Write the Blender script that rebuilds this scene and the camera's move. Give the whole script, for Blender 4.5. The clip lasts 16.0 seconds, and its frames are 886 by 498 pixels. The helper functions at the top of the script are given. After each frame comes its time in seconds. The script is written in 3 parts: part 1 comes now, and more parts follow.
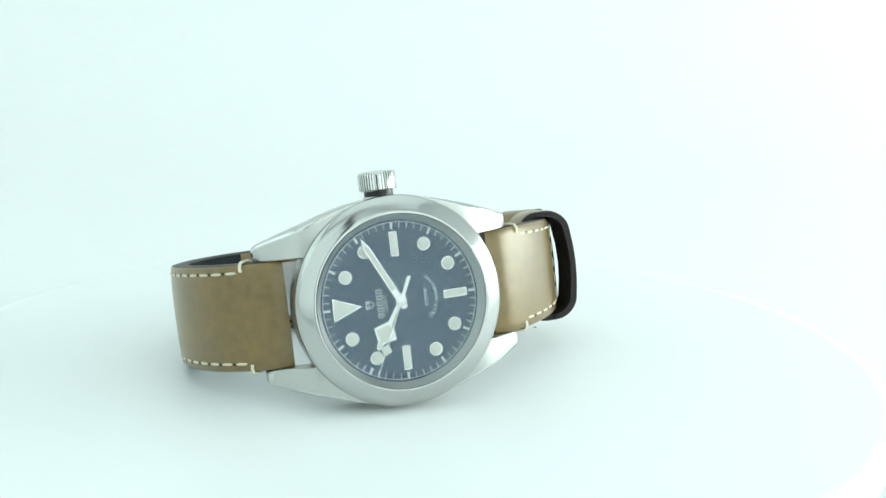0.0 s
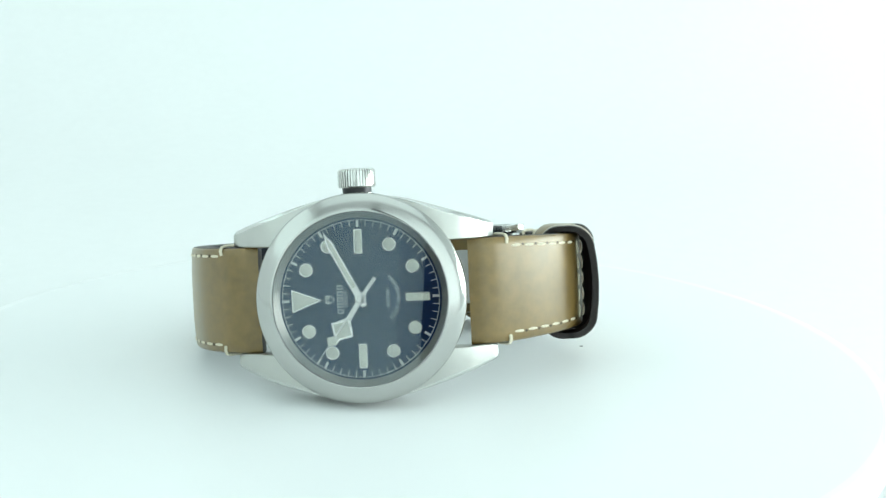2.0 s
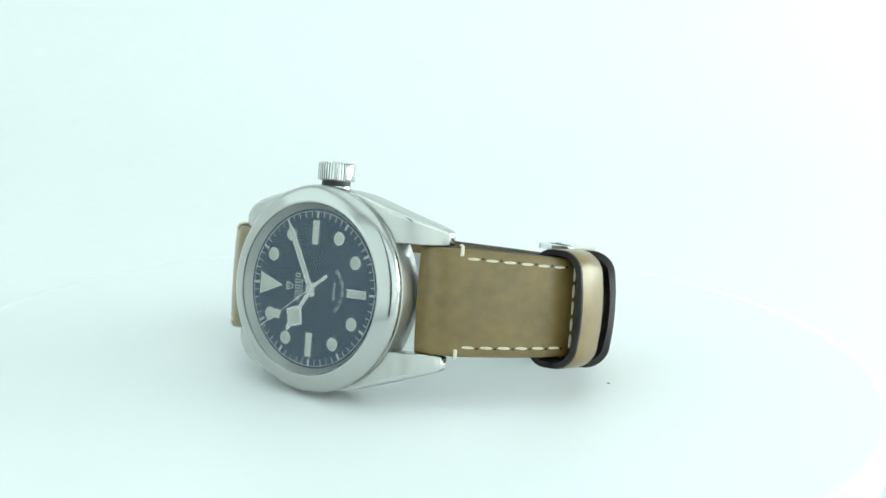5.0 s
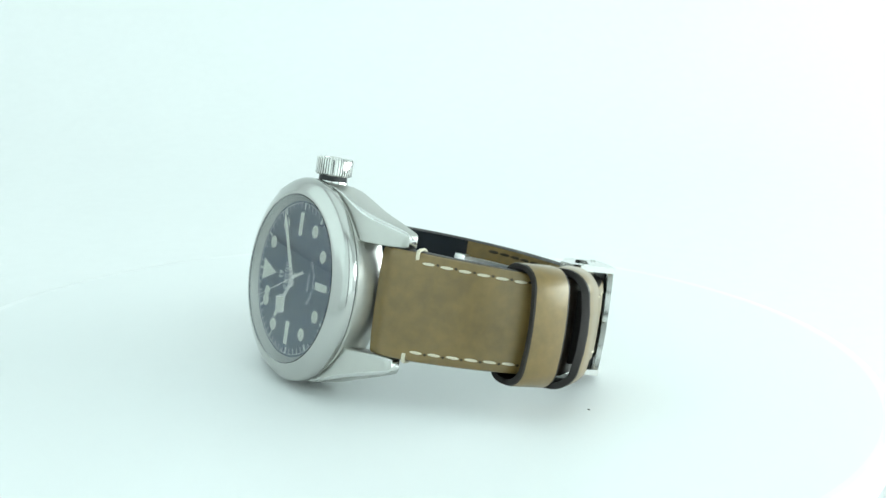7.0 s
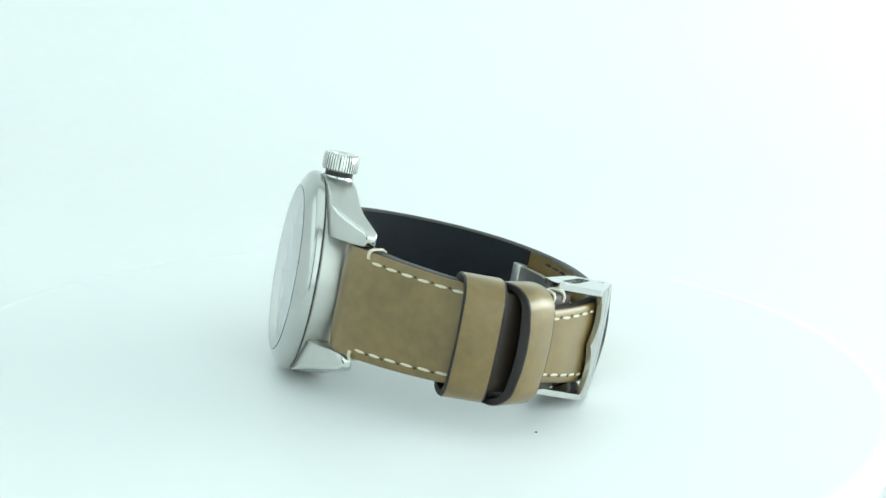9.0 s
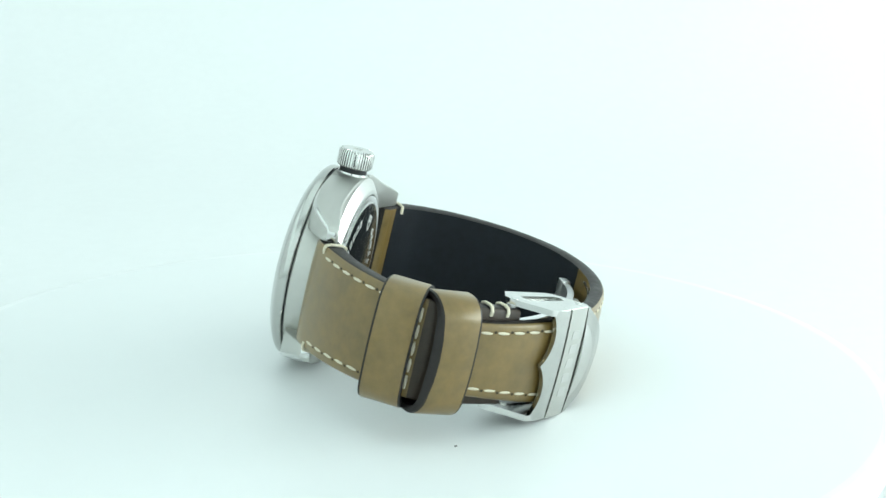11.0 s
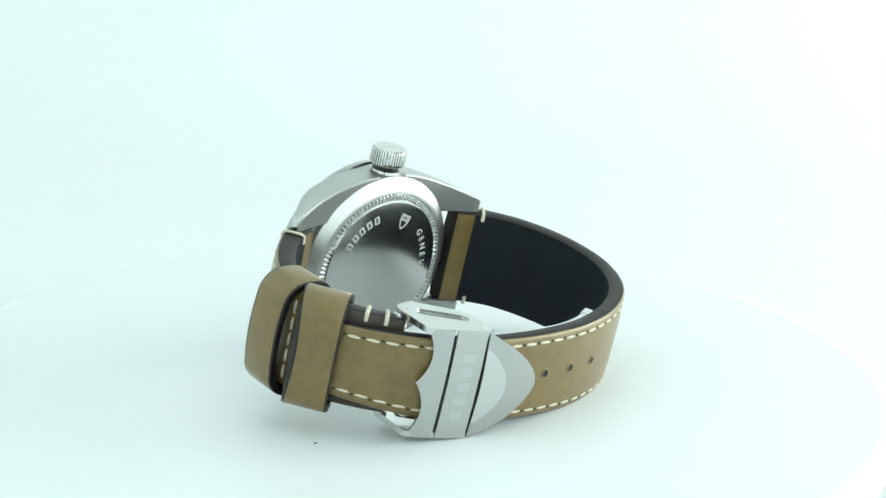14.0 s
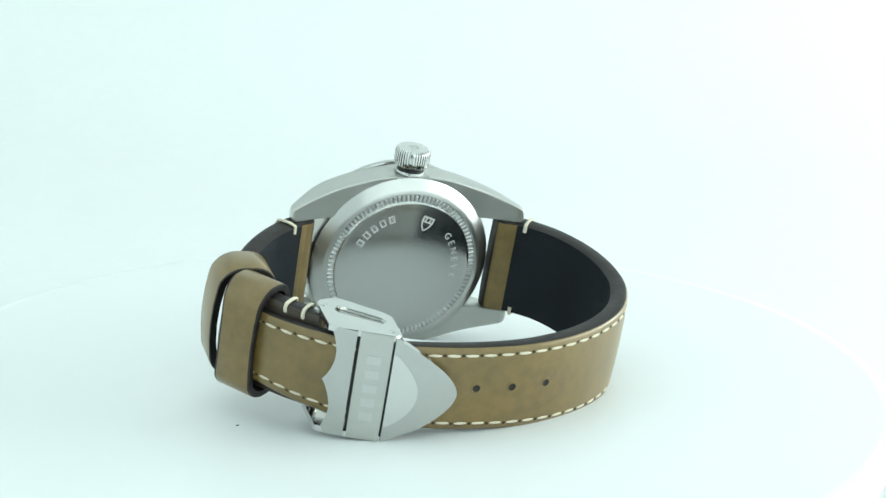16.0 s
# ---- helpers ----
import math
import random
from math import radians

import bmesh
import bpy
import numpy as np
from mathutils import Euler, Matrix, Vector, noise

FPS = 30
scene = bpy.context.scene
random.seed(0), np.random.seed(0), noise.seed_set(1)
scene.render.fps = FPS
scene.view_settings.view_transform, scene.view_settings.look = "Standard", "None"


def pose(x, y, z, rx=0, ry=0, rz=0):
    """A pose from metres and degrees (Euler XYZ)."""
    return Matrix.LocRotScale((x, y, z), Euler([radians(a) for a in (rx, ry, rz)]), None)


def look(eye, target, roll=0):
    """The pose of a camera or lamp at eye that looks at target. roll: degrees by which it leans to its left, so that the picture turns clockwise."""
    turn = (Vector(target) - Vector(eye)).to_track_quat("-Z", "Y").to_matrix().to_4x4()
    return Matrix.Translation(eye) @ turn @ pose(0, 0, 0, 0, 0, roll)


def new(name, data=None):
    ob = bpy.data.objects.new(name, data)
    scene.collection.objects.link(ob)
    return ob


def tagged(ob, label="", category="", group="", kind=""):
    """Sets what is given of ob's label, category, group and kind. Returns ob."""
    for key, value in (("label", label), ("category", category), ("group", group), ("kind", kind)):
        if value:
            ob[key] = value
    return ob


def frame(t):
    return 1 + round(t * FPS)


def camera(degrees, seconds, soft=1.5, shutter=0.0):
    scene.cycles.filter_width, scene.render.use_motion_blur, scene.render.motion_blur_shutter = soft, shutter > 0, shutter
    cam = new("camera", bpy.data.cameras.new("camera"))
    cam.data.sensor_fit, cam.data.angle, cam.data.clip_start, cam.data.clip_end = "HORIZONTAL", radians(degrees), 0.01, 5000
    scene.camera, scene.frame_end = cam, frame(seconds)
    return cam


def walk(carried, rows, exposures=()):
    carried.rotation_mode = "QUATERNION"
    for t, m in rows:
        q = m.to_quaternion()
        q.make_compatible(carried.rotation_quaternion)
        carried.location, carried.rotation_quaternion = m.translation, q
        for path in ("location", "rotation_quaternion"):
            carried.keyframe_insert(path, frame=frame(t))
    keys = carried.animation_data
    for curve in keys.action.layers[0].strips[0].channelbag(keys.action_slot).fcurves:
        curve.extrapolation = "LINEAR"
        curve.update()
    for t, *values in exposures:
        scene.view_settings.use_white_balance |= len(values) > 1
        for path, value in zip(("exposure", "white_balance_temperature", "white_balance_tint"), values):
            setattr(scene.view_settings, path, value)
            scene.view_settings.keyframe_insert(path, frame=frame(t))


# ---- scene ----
cam = camera(28.205, 16.0, 1.5)
EYE = (0.0, -0.29680, 0.10103)
walk(cam, [(0.0, look(EYE, (0.00797, -0.00688, 0.02428), 1.0)), (16.0, look(EYE, (0.00797, -0.00688, 0.02428), 1.0))])

# ---- light tent: world, lamps, exposure ----
world = bpy.data.worlds.new("studio")
scene.world = world
world.use_nodes = True
world.node_tree.nodes["Background"].inputs["Color"].default_value = (0.5, 0.6, 0.6, 1)
world.node_tree.nodes["Background"].inputs["Strength"].default_value = 0.05
scene.view_settings.exposure = -0.01


def panel_lamp(name, m, sx, sy, watts, colour):
    data = bpy.data.lights.new(name, "AREA")
    data.shape, data.size, data.size_y, data.energy, data.color = "RECTANGLE", sx, sy, watts, colour
    ob = new(name, data)
    ob.matrix_world = m
    return ob


panel_lamp("top_panel_lamp", look((0.02, 0.05, 0.60), (0.02, 0.06, 0)), 0.75, 0.6, 0.575, (0.775, 1.0, 0.975))
panel_lamp("side_panel_lamp", look((0.45, 0.02, 0.10), (0, 0.0, 0.05)), 0.50, 0.18, 2.15, (0.875, 1.0, 0.99))
panel_lamp("side_panel_lamp", look((-0.45, -0.02, 0.26), (0, 0.0, 0.1)), 0.7, 0.46, 0.58, (0.745, 1.0, 0.97))
panel_lamp("front_panel_lamp", look((-0.257, -0.335, 0.26), (-0.257, 0.0, 0.26)), 0.40, 0.46, 0.22, (0.765, 1.0, 0.975))
panel_lamp("front_panel_lamp", look((0.213, -0.335, 0.26), (0.213, 0.0, 0.26)), 0.42, 0.46, 0.30, (0.79, 1.0, 0.975))


# ---- materials ----
def material(name, base, rough=0.5, metal=0.0, vary=0.12, scale=400.0, bump=0.0, bump_scale=1500.0, spec=0.5, rough_vary=0.1, stretch=(1, 1, 1), coarse=60.0):
    """Principled surface with colour, roughness and relief that vary at two scales."""
    m = bpy.data.materials.new(name)
    m.use_nodes = True
    nt = m.node_tree
    n, link = nt.nodes, nt.links
    b = n["Principled BSDF"]
    b.inputs["Metallic"].default_value = metal
    b.inputs["Specular IOR Level"].default_value = spec
    tc, mp = n.new("ShaderNodeTexCoord"), n.new("ShaderNodeMapping")
    mp.inputs["Scale"].default_value = stretch
    link.new(tc.outputs["Object"], mp.inputs["Vector"])
    fine, big = n.new("ShaderNodeTexNoise"), n.new("ShaderNodeTexNoise")
    fine.inputs["Scale"].default_value, big.inputs["Scale"].default_value = scale, coarse
    fine.inputs["Detail"].default_value = big.inputs["Detail"].default_value = 5
    add = n.new("ShaderNodeMath")
    add.operation = "ADD"
    for tex in (fine, big):
        link.new(mp.outputs["Vector"], tex.inputs["Vector"])
    link.new(fine.outputs["Fac"], add.inputs[0])
    link.new(big.outputs["Fac"], add.inputs[1])
    mr = n.new("ShaderNodeMapRange")
    mr.inputs["From Min"].default_value, mr.inputs["From Max"].default_value = 0.7, 1.3
    mr.inputs["To Min"].default_value, mr.inputs["To Max"].default_value = 1 - vary, 1 + vary
    link.new(add.outputs[0], mr.inputs["Value"])
    mul = n.new("ShaderNodeVectorMath")
    mul.operation = "SCALE"
    mul.inputs[0].default_value = base
    link.new(mr.outputs["Result"], mul.inputs["Scale"])
    link.new(mul.outputs["Vector"], b.inputs["Base Color"])
    rr = n.new("ShaderNodeMapRange")
    rr.inputs["From Min"].default_value, rr.inputs["From Max"].default_value = 0.7, 1.3
    rr.inputs["To Min"].default_value, rr.inputs["To Max"].default_value = max(rough - rough_vary, 0.02), min(rough + rough_vary, 1)
    link.new(add.outputs[0], rr.inputs["Value"])
    link.new(rr.outputs["Result"], b.inputs["Roughness"])
    if bump:
        tex, bp = n.new("ShaderNodeTexNoise"), n.new("ShaderNodeBump")
        tex.inputs["Scale"].default_value, tex.inputs["Detail"].default_value = bump_scale, 4
        link.new(mp.outputs["Vector"], tex.inputs["Vector"])
        link.new(tex.outputs["Fac"], bp.inputs["Height"])
        bp.inputs["Strength"].default_value, bp.inputs["Distance"].default_value = bump, 0.0002
        link.new(bp.outputs["Normal"], b.inputs["Normal"])
    return m


PAPER = material("white_paper", (0.86, 0.87, 0.87), 0.85, vary=0.012, scale=300, coarse=6, bump=0.05, bump_scale=900, spec=0.2)
FABRIC = material("white_diffuser_fabric", (0.88, 0.89, 0.89), 0.9, vary=0.015, scale=500, coarse=8, spec=0.1)
TABLE = material("white_gloss_plastic", (0.86, 0.875, 0.875), 0.44, vary=0.004, scale=200, coarse=14, spec=0.3, rough_vary=0.02)
RIM = material("white_rim_plastic", (0.90, 0.91, 0.91), 0.42, vary=0.01, scale=200, coarse=18, rough_vary=0.02)
SATIN = material("satin_steel", (0.53, 0.53, 0.50), 0.36, 1.0, vary=0.03, scale=900, rough_vary=0.03, bump=0.012, bump_scale=3000, stretch=(1, 0.15, 1))
POLISH = material("polished_steel", (0.64, 0.64, 0.62), 0.12, 1.0, vary=0.015, scale=700, rough_vary=0.02)
BACKPLATE = material("fine_brushed_back", (0.60, 0.60, 0.58), 0.17, 1.0, vary=0.02, scale=900, rough_vary=0.03)
RING = material("circular_brushed_steel", (0.58, 0.58, 0.56), 0.33, 1.0, vary=0.02, scale=900, rough_vary=0.03)
BEZEL = material("bezel_steel", (0.51, 0.51, 0.49), 0.14, 1.0, vary=0.015, scale=800, rough_vary=0.015)
FLAP = material("soft_polished_steel", (0.50, 0.50, 0.48), 0.16, 1.0, vary=0.02, scale=800, rough_vary=0.02)
BLADE = material("bright_steel", (0.82, 0.82, 0.82), 0.34, 1.0, vary=0.03, scale=700, rough_vary=0.03)
LEATHER = material("tan_leather", (0.172, 0.112, 0.034), 0.40, vary=0.20, scale=620, coarse=150, bump=0.10, bump_scale=900, spec=0.5, rough_vary=0.06)
wax = LEATHER.node_tree.nodes["Principled BSDF"]
wax.inputs["Specular Tint"].default_value = (1.0, 0.90, 0.68, 1)
wax.inputs["Coat Weight"].default_value = 0.75
wax.inputs["Coat Roughness"].default_value = 0.31
wax.inputs["Coat IOR"].default_value = 1.6
wax.inputs["Coat Tint"].default_value = (1.0, 0.96, 0.86, 1)
LINING = material("black_leather_lining", (0.010, 0.013, 0.017), 0.62, vary=0.3, scale=700, coarse=120, bump=0.12, bump_scale=1800, spec=0.22)
EDGE = material("dark_painted_leather_edge", (0.018, 0.014, 0.013), 0.5, vary=0.25, scale=900, coarse=150, spec=0.35)
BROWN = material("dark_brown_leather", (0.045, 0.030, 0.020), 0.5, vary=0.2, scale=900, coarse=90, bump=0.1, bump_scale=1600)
THREAD = material("cream_thread", (0.72, 0.66, 0.52), 0.8, vary=0.1, scale=3000, coarse=400, bump=0.4, bump_scale=5000, spec=0.2)
DARKTHREAD = material("brown_thread", (0.04, 0.028, 0.015), 0.8, vary=0.2, scale=3000, coarse=400)
NAVY = material("navy_dial_lacquer", (0.008, 0.026, 0.088), 0.6, vary=0.06, scale=900, coarse=60, spec=0.08)
LUME = material("cream_luminous_paint", (0.88, 0.90, 0.80), 0.6, vary=0.04, scale=1500, coarse=300)
PRINT = material("white_dial_print", (0.72, 0.74, 0.74), 0.6, vary=0.03)
GREYPRINT = material("grey_dial_print", (0.74, 0.77, 0.80), 0.6, vary=0.03)
POINTER = material("polished_hand_metal", (0.78, 0.78, 0.76), 0.18, 1.0, vary=0.03)
BLACK = material("black_gasket_and_gap_shade", (0.01, 0.01, 0.012), 0.35, vary=0.2)
ETCH = material("frosted_etching", (0.80, 0.80, 0.78), 0.5, 0.8, vary=0.05, scale=2000)
FAINT = material("faint_engraving", (0.58, 0.58, 0.56), 0.42, 1.0, vary=0.05, scale=2000)
GLASS = bpy.data.materials.new("sapphire_glass")
GLASS.use_nodes = True
_g = GLASS.node_tree.nodes["Principled BSDF"]
_g.inputs["Transmission Weight"].default_value, _g.inputs["Roughness"].default_value, _g.inputs["IOR"].default_value = 1.0, 0.0, 1.62
_g.inputs["Specular Tint"].default_value = (0.78, 0.95, 1.0, 1)

MM = 0.001


# ---- mesh helpers (millimetres in, metres out) ----
def part(name, bm, mats, parent=None, label="", smooth=40):
    """Link a bmesh as one mesh object under its thing or part."""
    bmesh.ops.scale(bm, vec=(MM, MM, MM), verts=bm.verts)
    bmesh.ops.recalc_face_normals(bm, faces=bm.faces)
    for f in bm.faces:
        f.smooth = True
    for e in bm.edges:
        if len(e.link_faces) == 2 and e.calc_face_angle(0) > radians(smooth):
            e.smooth = False
    me = bpy.data.meshes.new(name)
    bm.to_mesh(me)
    bm.free()
    for m in (mats if isinstance(mats, (list, tuple)) else [mats]):
        me.materials.append(m)
    ob = new(name, me)
    if parent:
        ob.parent = parent
    if label:
        tagged(ob, label)
    return ob


def again(ob, m, parent):
    """Another object on the same mesh, at the pose m in its parent."""
    o = new(ob.name.split(".")[0], ob.data)
    o.parent = parent
    o.matrix_basis = m
    return o


def lathe(bm, profile, seg=96, closed=True, m=None, mat=0):
    """Turn a profile of (radius, height) about z."""
    rings = []
    for r, z in profile:
        if r < 1e-6:
            rings.append([bm.verts.new((0, 0, z))])
        else:
            rings.append([bm.verts.new((r * math.cos(2 * math.pi * k / seg), r * math.sin(2 * math.pi * k / seg), z)) for k in range(seg)])
    pairs = list(zip(rings, rings[1:])) + ([(rings[-1], rings[0])] if closed else [])
    for a, b in pairs:
        for k in range(seg):
            q = [a[k % len(a)], a[(k + 1) % len(a)], b[(k + 1) % len(b)], b[k % len(b)]]
            q = list(dict.fromkeys(q))
            if len(q) > 2:
                bm.faces.new(q).material_index = mat
    if m:
        bmesh.ops.transform(bm, matrix=m, verts=[v for r in rings for v in r])
    return bm


def prism(bm, outline, z0, z1, m=None, bevel=0.0):
    """A solid with that outline in xy between two heights."""
    lo = [bm.verts.new((x, y, z0)) for x, y in outline]
    hi = [bm.verts.new((x, y, z1)) for x, y in outline]
    n = len(lo)
    top, bot = bm.faces.new(hi), bm.faces.new(lo[::-1])
    for k in range(n):
        bm.faces.new((lo[k], lo[(k + 1) % n], hi[(k + 1) % n], hi[k]))
    vs = lo + hi
    if bevel:
        r = bmesh.ops.bevel(bm, geom=list(top.edges) + list(bot.edges), offset=bevel, segments=2, affect="EDGES", profile=0.5)
        vs = list(set(vs) | set(r["verts"]))
        vs = [v for v in vs if v.is_valid]
    if m:
        bmesh.ops.transform(bm, matrix=m, verts=vs)
    return bm


def box(bm, sx, sy, sz, m=None, bevel=0.0):
    return prism(bm, [(-sx / 2, -sy / 2), (sx / 2, -sy / 2), (sx / 2, sy / 2), (-sx / 2, sy / 2)], -sz / 2, sz / 2, m, bevel)


def loft(bm, sections, mats=None, cap=True):
    """Skin rings of equal length; mats gives a material index for each side."""
    rings = [[bm.verts.new(p) for p in s] for s in sections]
    n = len(rings[0])
    for i, (a, b) in enumerate(zip(rings, rings[1:])):
        for k in range(n):
            f = bm.faces.new((a[k], a[(k + 1) % n], b[(k + 1) % n], b[k]))
            if mats:
                f.material_index = mats(i, k)
    if cap:
        for r in (rings[0][::-1], rings[-1]):
            f = bm.faces.new(r)
            if mats:
                f.material_index = 1
    return bm


def shield(w, h, stroke, depth, m):
    """The outline of a shield as a thin raised band."""
    half = [(0.0, -0.5), (0.22, -0.36), (0.40, -0.12), (0.5, 0.15), (0.5, 0.5)]
    ring = half + [(-x, y) for x, y in half[:0:-1]]
    kx, ky = 1 - 2 * stroke / w, 1 - 2 * stroke / h
    bm = bmesh.new()
    loops = [[bm.verts.new(m @ Vector((x * w * a, y * h * c, z))) for x, y in ring] for a, c, z in ((1, 1, -depth / 2), (1, 1, depth / 2), (kx, ky, depth / 2), (kx, ky, -depth / 2))]
    n = len(ring)
    for a, b in zip(loops, loops[1:] + loops[:1]):
        for k in range(n):
            bm.faces.new((a[k], a[(k + 1) % n], b[(k + 1) % n], b[k]))
    return bm


class Path:
    """A smooth curve in the y-z plane, by arc length, with its outward normal."""

    def __init__(self, pts, centre=(0, -27)):
        p = [Vector(q) for q in pts]
        p = [2 * p[0] - p[1], *p, 2 * p[-1] - p[-2]]
        self.q = []
        for i in range(1, len(p) - 2):
            for k in range(24):
                t = k / 24
                self.q.append(0.5 * ((2 * p[i]) + (p[i + 1] - p[i - 1]) * t + (2 * p[i - 1] - 5 * p[i] + 4 * p[i + 1] - p[i + 2]) * t * t + (3 * p[i] - p[i - 1] - 3 * p[i + 1] + p[i + 2]) * t ** 3))
        self.q.append(p[-2])
        self.s = [0.0]
        for a, b in zip(self.q, self.q[1:]):
            self.s.append(self.s[-1] + (b - a).length)
        self.length = self.s[-1]
        self.c = Vector(centre)

    def at(self, s):
        s = min(max(s, 0.0), self.length - 1e-6)
        i = int(np.searchsorted(self.s, s, side="right")) - 1
        i = min(i, len(self.q) - 2)
        a, b = self.q[i], self.q[i + 1]
        k = (s - self.s[i]) / max(self.s[i + 1] - self.s[i], 1e-9)
        p = a.lerp(b, k)
        j0, j1 = max(i - 6, 0), min(i + 7, len(self.q) - 1)
        t = (self.q[j1] - self.q[j0]).normalized()
        n = Vector((-t.y, t.x))
        if n.dot(p - self.c) < 0:
            n = -n
        return p, t, n

    def seat(self, s, x=0.0, off=0.0):
        """Pose on the band: local x along it, y across, z outward."""
        p, t, n = self.at(s)
        o = p + n * off
        tx, nz = Vector((0, t.x, t.y)), Vector((0, n.x, n.y))
        ty = nz.cross(tx)
        m = Matrix((tx, ty, nz)).transposed().to_4x4()
        m.translation = (x, o.x, o.y)
        return m


def scaled(m):
    r = m.copy()
    r.translation = m.translation * MM
    return r


def band(path, width, thick, s0=0.0, s1=None, step=0.8, mats=(0, 1, 2), crown=0.25, skin=lambda s: 2, face=lambda s: 0):
    """A leather band: padded outer face, painted edges, lining inside."""
    s1 = path.length if s1 is None else s1
    n = max(int((s1 - s0) / step), 2)
    secs, ss = [], []
    for i in range(n + 1):
        s = s0 + (s1 - s0) * i / n
        p, t, nn = path.at(s)
        w, h = width(s), thick(s)
        prof = [(-w + 0.45, 0.0), (-w + 1.6, 0.10), (-w * 0.5, crown), (0, crown * 1.15), (w * 0.5, crown), (w - 1.6, 0.10), (w - 0.45, 0.0), (w - 0.1, -0.3), (w, -0.8), (w, -h + 0.6), (w - 0.3, -h), (0, -h), (-w + 0.3, -h), (-w, -h + 0.6), (-w, -0.8), (-w + 0.1, -0.3)]
        secs.append([(x, p.x + nn.x * o, p.y + nn.y * o) for x, o in prof])
        ss.append(s)
    def pick(i, k):
        if k <= 6 or k == 15:
            return face(ss[i])
        if 9 < k < 13:
            return skin(ss[i])
        return 1
    return loft(bmesh.new(), secs, pick)


def text_bm(text, size, depth, m=None, bm=None):
    """Letters of the built-in font as a thin solid, centred."""
    cu = bpy.data.curves.new("text", "FONT")
    cu.body, cu.size, cu.extrude, cu.align_x, cu.align_y, cu.resolution_u = text, size, depth / 2, "CENTER", "CENTER", 3
    tmp = bpy.data.objects.new("text", cu)
    scene.collection.objects.link(tmp)
    me = bpy.data.meshes.new_from_object(tmp.evaluated_get(bpy.context.evaluated_depsgraph_get()))
    bpy.data.objects.remove(tmp)
    bpy.data.curves.remove(cu)
    if m:
        me.transform(m)
    bm = bm or bmesh.new()
    bm.from_mesh(me)
    bpy.data.meshes.remove(me)
    return bm


# ---- the light tent ----
def setting(name, bm, mat, label, category):
    bmesh.ops.recalc_face_normals(bm, faces=bm.faces)
    me = bpy.data.meshes.new(name)
    bm.to_mesh(me)
    bm.free()
    for f in me.polygons:
        f.use_smooth = name == "backdrop"
    me.materials.append(mat)
    return tagged(new(name, me), label, category, kind="structure")


FLOOR_Z = -0.012


def build_tent():
    # seamless paper: floor, curve and rising back in one sheet
    prof = [(-0.40, FLOOR_Z), (0.0, FLOOR_Z), (0.20, FLOOR_Z)]
    prof += [(0.20 + 0.25 * math.sin(a), FLOOR_Z + 0.25 * (1 - math.cos(a))) for a in [math.pi / 2 * k / 16 for k in range(1, 17)]]
    prof += [(0.452, 0.66)]
    bm = bmesh.new()
    rows = [[bm.verts.new((x, y, z)) for x in (-0.46, -0.2, 0.0, 0.2, 0.46)] for y, z in prof]
    low = [[bm.verts.new((x, y + 0.003 * (z > 0.05), z - 0.004)) for x in (-0.46, -0.2, 0.0, 0.2, 0.46)] for y, z in prof]
    for g in (rows, low):
        for a, b in zip(g, g[1:]):
            for k in range(4):
                bm.faces.new((a[k], a[k + 1], b[k + 1], b[k]))
    setting("backdrop", bm, PAPER, "seamless white paper sweep under the turntable", "backdrop")

    def slab(name, x0, x1, y0, y1, z0, z1, label):
        b = bmesh.new()
        bmesh.ops.create_cube(b, size=1, matrix=Matrix.Translation(((x0 + x1) / 2, (y0 + y1) / 2, (z0 + z1) / 2)) @ Matrix.Diagonal((x1 - x0, y1 - y0, z1 - z0, 1)))
        setting(name, b, FABRIC, label, "wall")
    slab("wall_east", 0.462, 0.470, -0.40, 0.46, -0.02, 0.66, "white diffuser fabric side of the light tent")
    slab("wall_west", -0.470, -0.462, -0.40, 0.46, -0.02, 0.66, "white diffuser fabric side of the light tent")
    slab("ceiling", -0.47, 0.47, -0.40, 0.46, 0.662, 0.670, "white diffuser fabric top of the light tent")
    slab("wall_south_1", -0.462, -0.050, -0.345, -0.340, -0.010, 0.66, "white front curtain of the light tent")
    slab("wall_south_2", 0.000, 0.462, -0.345, -0.340, -0.010, 0.66, "white front curtain of the light tent")


build_tent()


# ---- the turntable ----
def build_turntable():
    thing = tagged(new("turntable"), "round white plastic display turntable with a bright rounded rim", "turntable")
    thing.location = (0, 0, FLOOR_Z)
    h = -FLOOR_Z * 1000
    top = part("disc", lathe(bmesh.new(), [(0, h), (40, h), (84.3, h), (84.3, h - 1.5), (40, h - 1.5), (0, h - 1.5)], 160), TABLE, thing, smooth=30)
    part("rim", lathe(bmesh.new(), [(84.3, h), (85.6, h - 0.02), (86.1, h - 0.15), (86.35, h - 0.5), (86.4, h - 1.0), (86.4, h - 6), (84.3, h - 6)], 160), RIM, thing, "bright rounded white rim", smooth=60)
    part("foot", lathe(bmesh.new(), [(0, h - 1.6), (80, h - 1.6), (80, 0.1), (0, 0.1)], 96), RIM, thing)
    return thing


turntable = build_turntable()

# ---- the watch: x to the crown, y to twelve, z out of the dial ----
watch = tagged(new("wristwatch"), "steel wristwatch with navy dial and tan leather strap, on its side", "wristwatch")
REST = Matrix(((-0.1296828, -0.9543550, 0.2690520, 0.00061207), (0.1725499, -0.2889239, -0.9416738, -0.01736456), (0.9764266, -0.0756940, 0.2021423, 0.01818251), (0, 0, 0, 1)))
watch.matrix_world = REST


